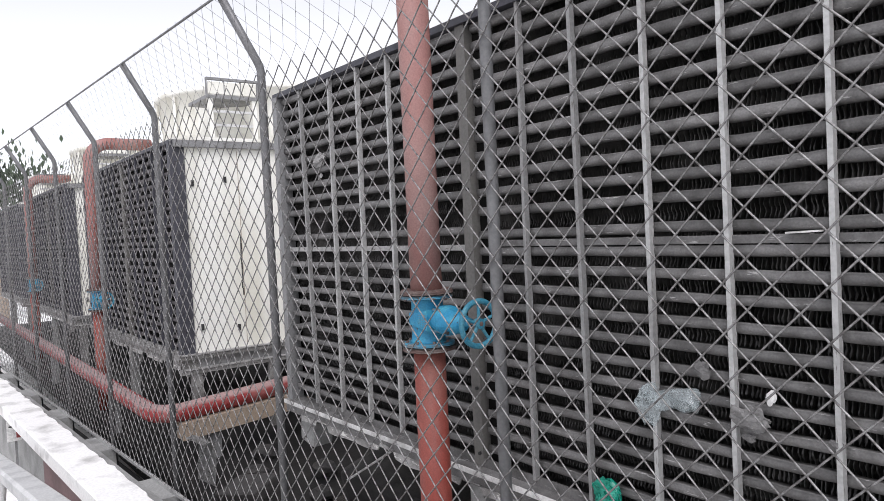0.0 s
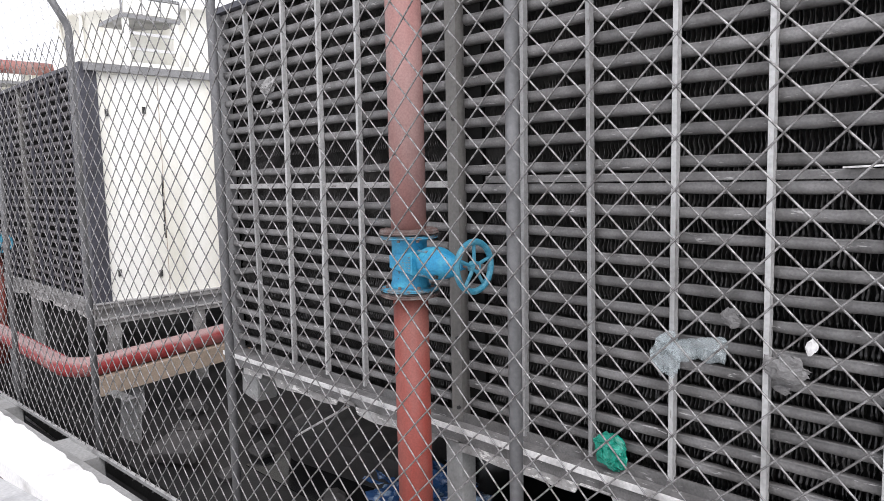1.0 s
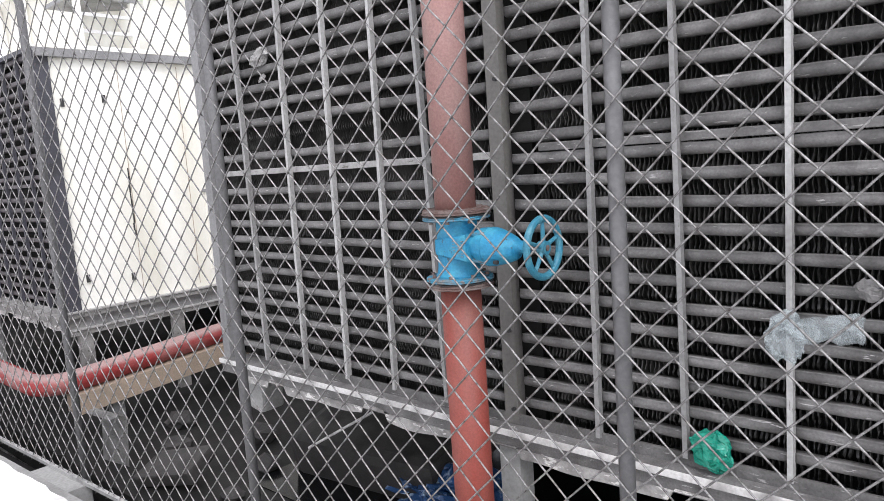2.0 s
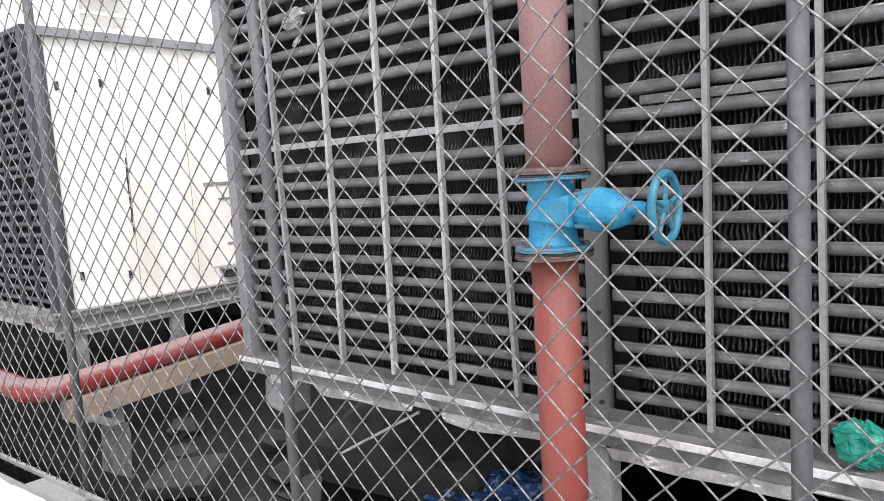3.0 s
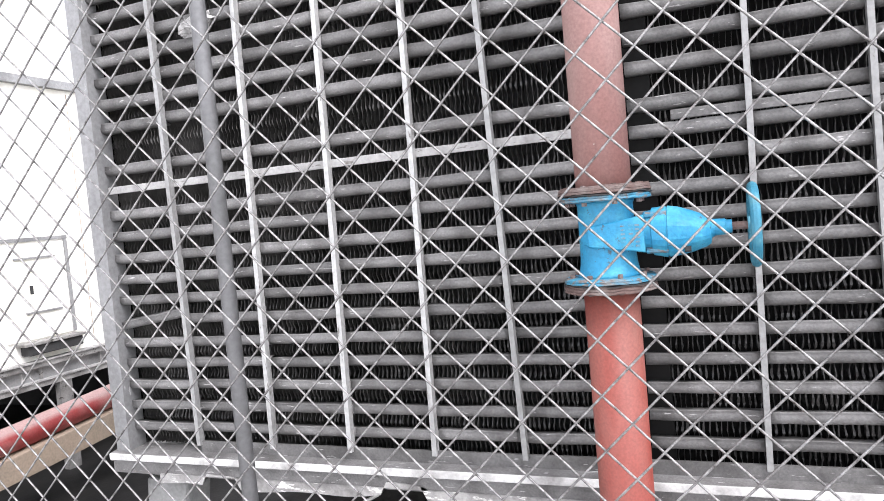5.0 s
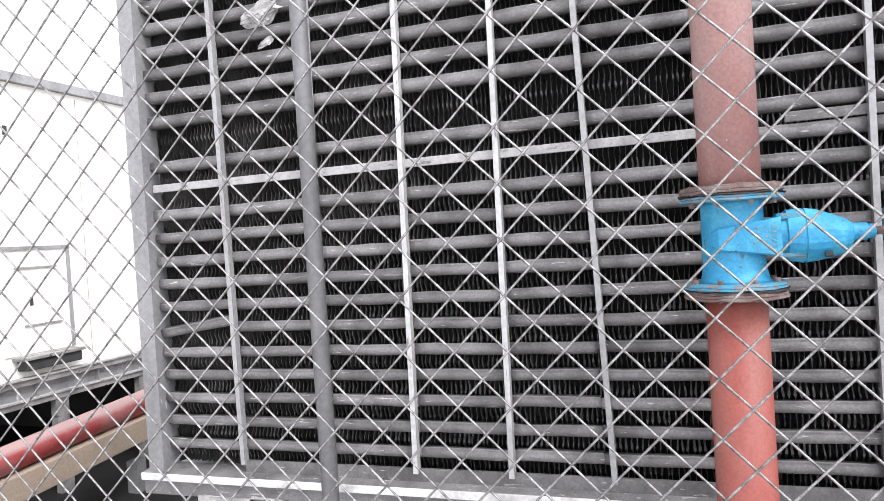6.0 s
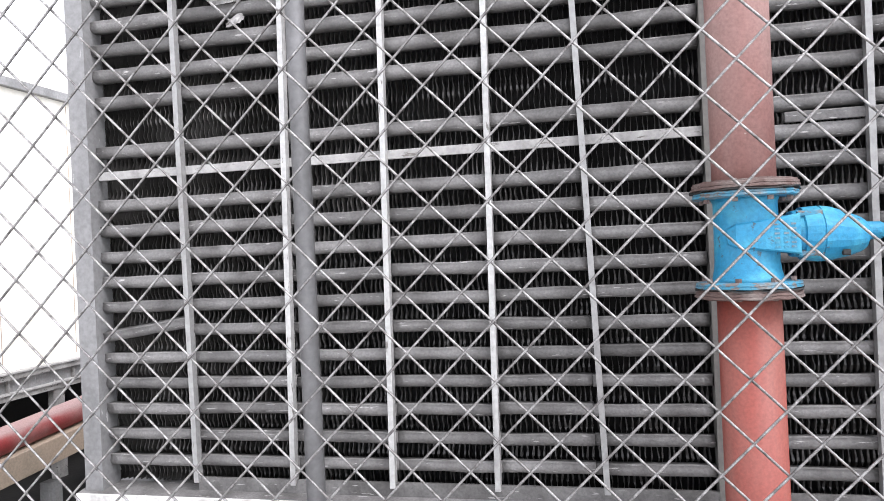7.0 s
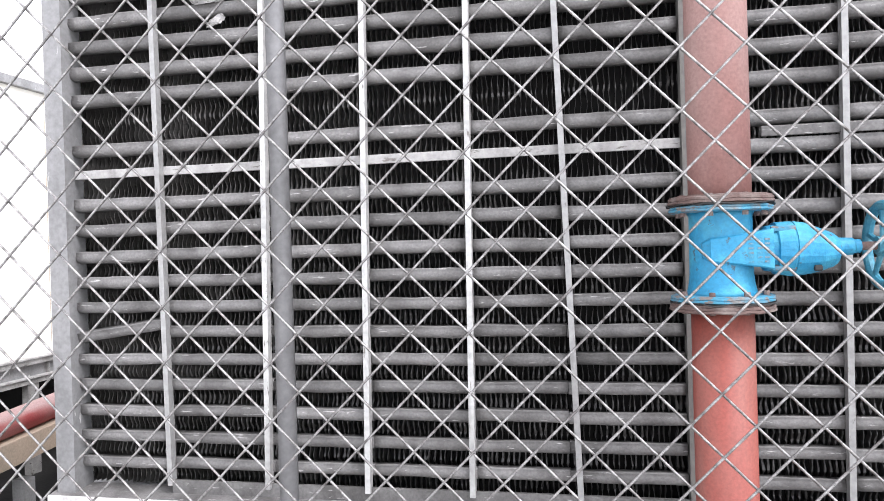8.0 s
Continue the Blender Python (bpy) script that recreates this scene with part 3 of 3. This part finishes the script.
    for x, h, low in ((0.104, 0.055, 0), (0.108, 0.06, 0), (0.128, 0.063, 0), (0.131, 0.069, 0), (0.168, 0.0735, 0.002), (0.1695, 0.071, 0.002), (0.1725, 0.071, 0.002), (0.174, 0.0735, 0.002), (0.2, 0.07, 0.003), (0.24, 0.058, 0.006), (0.272, 0.045, 0.008), (0.284, 0.036, 0.008), (0.288, 0.026, 0.002), (0.296, 0.0235, 0), (0.322, 0.0225, 0), (0.326, 0.019, 0), (0.34, 0.018, 0)):
        ring = []
        for k in range(24):
            a = 2 * math.pi * k / 24
            flat = math.cos(math.pi / 8) / math.cos((a + math.pi / 8) % (math.pi / 4) - math.pi / 8)
            q = 1.0 if x > 0.286 else 0.55 * flat * 1.06 + 0.45
            ring.append(b.verts.new((x, 1.12 * h * q * math.cos(a), zc - low + h * q * math.sin(a) + 0.0012 * noise.noise(Vector((x * 60, a * 3, 0))))))
        rings.append(ring)
    for r0, r1 in zip(rings, rings[1:]):
        for k in range(24):
            b.faces.new((r0[k], r0[(k + 1) % 24], r1[(k + 1) % 24], r1[k]))
    b.faces.new(rings[0])
    b.faces.new(rings[-1])
    bmesh.ops.recalc_face_normals(b, faces=b.faces)
    part("bonnet", b, BLUE, v, "blue valve bonnet with a dark joint line")
    part("joint", lathe(bmesh.new(), [(0.0685, -0.001), (0.0722, 0.0), (0.0722, 0.002), (0.0685, 0.003)], Matrix.Translation((0.1695, 0, zc - 0.002)) @ Matrix.Rotation(radians(90), 4, "Y"), 40), MARK, v, "dark joint line")
    part("drain_plug", rod(bmesh.new(), (0.215, -0.055, zc - 0.052), (0.232, -0.055, zc - 0.052), 0.008, seg=6), MARK, v, "dark plug")
    part("stem", rod(bmesh.new(), (0.34, 0, zc), (0.415, 0, zc), 0.011, seg=10), RUST, v, "dark stem")
    for yy in (-0.05, 0.05):
        for dz in (-0.05, 0.05):
            part("bonnet_bolt", rod(bmesh.new(), (0.114, yy, zc + dz), (0.172, yy, zc + dz), 0.009, seg=6), BLUE_DARK, v)
    # hand wheel
    w = bmesh.new()
    ring = [(0.396, 0.104 * math.cos(a), zc + 0.104 * math.sin(a)) for a in [2 * math.pi * k / 40 for k in range(41)]]
    tube(w, ring, 0.0135, 10)
    rod(w, (0.38, 0, zc), (0.412, 0, zc), 0.024, seg=14)
    for k in range(5):
        a = radians(18 + 72 * k)
        rod(w, (0.396, 0.015 * math.cos(a), zc + 0.015 * math.sin(a)), (0.396, 0.1 * math.cos(a), zc + 0.1 * math.sin(a)), 0.0085, 0.007, seg=8)
    part("hand_wheel", w, WHEEL, v, "blue five-spoked hand wheel")
    # cast lettering that cannot be read: plain raised bars
    for dx, n in ((0.05, 6), (0.072, 6), (0.089, 6)):
        for i in range(n):
            y = -0.0915 if dx < 0.06 else -0.0905
            part("cast_mark", boxed(dx, dx + 0.012, y - 0.0012, y + 0.004, zc - 0.034 + 0.0115 * i, zc - 0.029 + 0.0115 * i), BLUE_DARK, v)
    for k in range(8):
        a = 2 * math.pi * (k + 0.5) / 8
        for z in (ZT, ZB):
            c = (0.11 * math.cos(a), 0.11 * math.sin(a))
            part("flange_bolt", rod(bmesh.new(), (*c, z - 0.029), (*c, z + 0.029), 0.008, seg=6), RUST, p)
    return p


riser(0.0, 1.5).location = (1.085, -0.32, 0)
second = riser(0.29, 1.47)
second.location = (-6.4, -0.32, 0)
copy_thing(second, Matrix.Translation((-12.1, -0.32, 0)))

header = thing("header_pipe", "dusty red header pipe on a tan steel channel", "pipe")
zh = -1.6
pts = [(-18, -0.5, zh), (-3.45, -0.5, zh)] + arc((-3.45, -0.27, zh), (0, -1, 0), (1, 0, 0), 0.23, 0, 90) + [(-3.22, 3.5, zh + 0.26)]
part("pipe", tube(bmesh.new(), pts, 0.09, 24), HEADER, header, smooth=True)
b = boxed(-3.33, -3.11, -0.3, 3.5, zh - 0.27, zh - 0.095, bevel=0.006)
for v in b.verts:
    v.co.z += max(v.co.y + 0.27, 0) * 0.26 / 3.77
part("channel", b, TAN, header, "tan painted steel channel")
for x, y in ((-3.22, 0.05), (-3.22, 2.0), (-5.0, -0.5), (-9.0, -0.5), (-12.0, -0.5)):
    part("stand", boxed(x - 0.05, x + 0.05, y - 0.05, y + 0.05, -2.12, zh - 0.085 if x < -4 else zh - 0.27), STEEL, header)


# ---- fence ----
POSTS = [3.86, 1.913, -0.028, -1.87, -3.65, -5.43, -7.2, -9.0, -10.8, -12.6, -14.3, -15.58]
PX, PZ, NX, NZ = 0.1412, 0.142, -0.0419, -0.0134
TOP = 1.12


def chain_link(x0, x1):
    """Woven wire: each wire zigzags upwards, hooked into its neighbours; the upper strip leans out with the arms."""
    vs, fs = [], []

    def bend(x, s, out):
        # s runs up the cloth; past the post's bend it leans towards the walkway
        if s <= TOP:
            return Vector((x, fence_y(x) - out, s))
        d = s - TOP
        return Vector((x, fence_y(x) - d * 0.5 - out * 0.86, TOP + d * 0.86 - out * 0.5))

    def leg(p, q, r):
        d = (q - p).normalized()
        u = d.cross(Vector((0, 1, 0.01))).normalized()
        w = d.cross(u)
        k = len(vs)
        for c in (p, q):
            for a in range(5):
                an = 2 * math.pi * a / 5
                vs.append(c + r * (math.cos(an) * u + math.sin(an) * w))
        for a in range(5):
            fs.append((k + a, k + (a + 1) % 5, k + 5 + (a + 1) % 5, k + 5 + a))

    i0, i1 = math.ceil((x0 - NX) / (PX / 2)), math.ceil((x1 - NX) / (PX / 2))
    j0, j1 = math.floor((LEDGE - NZ) / (PZ / 2)), math.ceil((TOP + 0.4 - NZ) / (PZ / 2))
    for i in range(i0, i1):
        for j in range(j0, j1):
            xa, xb = NX + i * PX / 2, NX + (i + 1) * PX / 2
            za, zb = NZ + j * PZ / 2, NZ + (j + 1) * PZ / 2
            wob = 0.0035 * noise.noise(Vector((xa * 3, za * 3, 0)))
            # Above TOP the wire is thinned to imitate sky glare eating it away.
            if (i + j) % 2 == 0:
                leg(bend(xa - 0.004, za - 0.004, 0.0045 + wob), bend(xb + 0.004, zb + 0.004, 0.0045 + wob), 0.0033 if zb < TOP else 0.0011)
            else:
                leg(bend(xb + 0.004, za - 0.004, -0.003 + wob), bend(xa - 0.004, zb + 0.004, -0.003 + wob), 0.0033 if zb < TOP else 0.0011)
    me = bpy.data.meshes.new("wire_mesh")
    me.from_pydata(vs, [], fs)
    me.materials.append(WIRE)
    me.polygons.foreach_set("use_smooth", [True] * len(me.polygons))
    return me


fence = thing("chain_link_fence", "galvanised chain-link fence on grey pipe posts with cranked tops", "fence")
for a, c in zip(POSTS[1:], POSTS):
    part("wire_mesh", chain_link(a, c), WIRE, fence, "woven diamond wire")["kind"] = "stuff"
for x in POSTS:
    b = bmesh.new()
    y = {1.913: -0.588, -0.028: -0.644}.get(x, fence_y(x) + 0.035)
    tube(b, [(x, y, -2.2), (x, y, 0), (x, y, TOP - 0.03), (x, y - 0.006, TOP), (x, y - 0.02, TOP + 0.03), (x, y - 0.22, TOP + 0.38)], 0.0245, 16)
    part("post", b, POST, fence, smooth=True)
part("top_wire", rod(bmesh.new(), (-15.58, fence_y(-15.58) - 0.19, TOP + 0.375), (3.86, fence_y(3.86) - 0.19, TOP + 0.375), 0.008, seg=6), POST, fence)
b = skew(boxed(-16.0, 4, -0.684, -0.66, LEDGE - 0.012, LEDGE + 0.012))
part("bottom_rail", b, BAR, fence)
# pads under the posts, with open pits between them
for x in POSTS:
    tagged(new("post_pad", mesh_of(skew(boxed(x - 0.5, x + 0.08, -0.8, -0.645, -2.4, LEDGE - 0.014)), "post_pad", CONC)), "grey concrete pad under a fence post", "pad", "pads under the fence posts", "structure")
# The pit bed shares that colour, so its shade is painted too.
tagged(new("pit_floor", mesh_of(skew(boxed(-20, 6, -0.8, -0.4, -2.5, -2.3)), "pit_floor", DARK)), "drain channel beside the fence with shade painted in", "drain", kind="structure")


# ---- litter and clutter ----
def litter(name, bm, mat, label, category, at, turn=(0, 0, 0)):
    ob = tagged(new(name, mesh_of(bm, name, mat)), label, category)
    ob.location, ob.rotation_euler = at, [radians(a) for a in turn]
    return ob


def crushed_bag(rx, ry, rz, seed, amount=0.5, sub=3):
    b = bmesh.new()
    bmesh.ops.create_icosphere(b, subdivisions=sub, radius=1.0)
    for v in b.verts:
        n = noise.noise_vector(v.co * 1.8 + Vector((seed, 0, 0))) + 0.5 * noise.noise_vector(v.co * 5 + Vector((0, seed, 0)))
        v.co += amount * n
        v.co = Vector((v.co.x * rx, v.co.y * ry, v.co.z * rz))
    return b


b = lathe(bmesh.new(), [(0.013, -0.115), (0.015, -0.1), (0.034, -0.07), (0.043, -0.03), (0.038, 0.0), (0.043, 0.03), (0.04, 0.07), (0.043, 0.09), (0.03, 0.1)], Matrix(), 22)
crumpled(b, 0.022, 18)
litter("plastic_bottle", b, PLASTIC, "crushed clear plastic bottle stuck in the louvres", "bottle", (2.315, -0.045, -0.605), (0, 80, 0))
for at, size, seed in (((2.2, -0.055, -0.645), (0.055, 0.02, 0.062), 3.0), ((2.205, -0.05, -0.585), (0.04, 0.012, 0.03), 6.2)):
    litter("plastic_wrap", crumpled(crushed_bag(*size, seed, 0.45, 4), 0.014, 30), PLASTIC, "torn clear plastic film on the louvres", "litter", at)
for at, size, seed in (((2.62, -0.03, -0.625), (0.07, 0.012, 0.04), 5.0), ((2.42, -0.02, -0.475), (0.035, 0.006, 0.03), 7.4), ((2.6, -0.02, -0.7), (0.03, 0.006, 0.014), 2.6), ((2.9, -0.02, -0.66), (0.025, 0.006, 0.016), 9.1)):
    litter("plastic_wrap", crumpled(crushed_bag(*size, seed, 0.5, 3), 0.008, 30), SLAT, "dusty grey plastic scrap on a louvre blade", "litter", at)
litter("paper_scrap", crushed_bag(0.017, 0.005, 0.029, 8.0, 0.35), PAPER, "small white paper scrap in the louvres", "litter", (2.69, -0.02, -0.54), (0, 20, 0))
litter("green_bag", crumpled(crushed_bag(0.068, 0.024, 0.06, 1.3, 0.5, 4), 0.014, 34), GREEN, "crumpled green plastic bag on the sill", "bag", (1.955, -0.03, -1.09), (0, 14, 0))
litter("paper_scrap", boxed(-0.055, 0.055, -0.02, 0.02, -0.003, 0.003), PAPER, "flat white scrap lying on a louvre", "litter", (2.82, -0.015, 0.042), (0, -2, 0))
litter("plastic_bag", crumpled(crushed_bag(0.085, 0.025, 0.04, 4.0, 0.4, 4), 0.014, 26), BATTEN, "pale crumpled bag stuck behind an upper louvre", "bag", (-0.55, -0.005, 0.635), (0, -10, 0))
litter("paper_scrap", crumpled(crushed_bag(0.035, 0.005, 0.016, 9.0, 0.5), 0.008, 30), BATTEN, "pale scrap hanging below an upper louvre", "litter", (-0.53, -0.02, 0.515), (0, -25, 0))

tagged(new("water", mesh_of(boxed(-1.3, 3.5, 0.1, 3.4, -2.118, -2.112), "water", WATER)), "still dark water under the tower", "water", kind="structure")
b = boxed(-0.62, 0.62, -0.42, 0.42, -0.2, 0.2, bevel=0.08)
litter("concrete_block", crumpled(b, 0.03, 3), SHADED_RUBBLE, "rounded dark concrete block under the tower", "block", (-0.62, 0.85, -1.93), (14, 0, 8))
litter("concrete_block", crumpled(boxed(-0.11, 0.11, -0.08, 0.08, -0.09, 0.09, bevel=0.02), 0.015, 8), CONC, "pale broken block below the sill corner", "block", (-1.0, 0.08, -1.41), (0, 6, 0))
litter("concrete_block", crumpled(boxed(-0.25, 0.25, -0.15, 0.15, -0.05, 0.05, bevel=0.02), 0.02, 5), SHADED_RUBBLE, "grey slab leaning on rubble", "slab", (-1.75, -0.2, -2.0), (18, -10, 20))
litter("tarpaulin", crumpled(crushed_bag(0.33, 0.22, 0.1, 2.0, 0.8, 5), 0.05, 14), TARP, "crumpled blue plastic sheet in the water", "tarpaulin", (0.12, 0.62, -2.03))
litter("pale_stick", rod(bmesh.new(), (-0.62, 0.12, -1.72), (0.02, 0.1, -1.36), 0.008, seg=6), SILL, "thin pale stick leaning under the sill", "stick", (0, 0, 0))
# bent white sheet beside the fence
b = bmesh.new()
for k, (y, z) in enumerate(((0.0, -0.42), (0.03, -0.1), (0.02, -0.02), (-0.02, 0.0), (-0.1, -0.01))):
    b.verts.new((-0.17, y, z))
    b.verts.new((0.17, y, z - 0.01))
b.verts.ensure_lookup_table()
for k in range(4):
    b.faces.new([b.verts[i] for i in (2 * k, 2 * k + 1, 2 * k + 3, 2 * k + 2)])
bmesh.ops.solidify(b, geom=b.faces[:], thickness=0.012)
litter("bent_sheet", b, BATTEN, "bent pale metal sheet standing by the fence", "sheet", (-2.5, -0.3, -1.7), (0, 0, 8))
for k, (x, y, sc) in enumerate(((-1.4, 0.3, 0.12), (-1.9, 0.6, 0.16), (-0.3, 0.2, 0.1), (-2.3, 0.1, 0.14), (0.5, 0.3, 0.1), (-1.2, -0.1, 0.09), (-2.8, 0.4, 0.15))):
    litter("rubble", crushed_bag(sc, sc * 0.8, sc * 0.5, k * 2.3, 0.4, 2), SHADED_RUBBLE, "broken concrete lump on the basin floor", "rubble", (x, y, -2.12 + sc * 0.3))["group"] = "rubble under the towers"

# ---- far things ----
tree = thing("tree", "hazy far tree with a loose crown", "tree", at=(-36, 1.5, -3.3))
part("trunk", rod(bmesh.new(), (0, 0, 0), (0.2, 0, 5.0), 0.22, 0.1, 10), TAN, tree)
b = bmesh.new()
rr = random.Random(11)
for k in range(1500):
    c = Vector((rr.gauss(0, 1), rr.gauss(0, 1.3), rr.gauss(0, 0.9)))
    c = Vector((0.2, 0, 6.2)) + c * (1.0 + 0.4 * noise.noise(c))
    m = Matrix.Translation(c) @ Euler((rr.uniform(0, 6), rr.uniform(0, 6), 0)).to_matrix().to_4x4()
    b.faces.new([b.verts.new(m @ Vector(p)) for p in ((-0.22, 0, 0), (0, -0.1, 0.03), (0.22, 0, 0), (0, 0.1, 0.03))])
part("crown", b, FOLIAGE, tree)["kind"] = "stuff"

board = thing("notice_board", "small white and red notice board below the coping", "sign", at=(-6.5, -1.36, 0))
part("panel", boxed(-0.01, 0.01, -0.1, 0.08, -2.34, -2.08), PAPER, board)
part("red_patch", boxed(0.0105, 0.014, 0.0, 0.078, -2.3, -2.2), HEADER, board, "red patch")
part("text_bar", boxed(0.0105, 0.014, -0.08, -0.02, -2.16, -2.14), MARK, board)
part("post", boxed(-0.04, -0.01, -0.02, 0.01, -3.3, -2.1), STEEL, board)
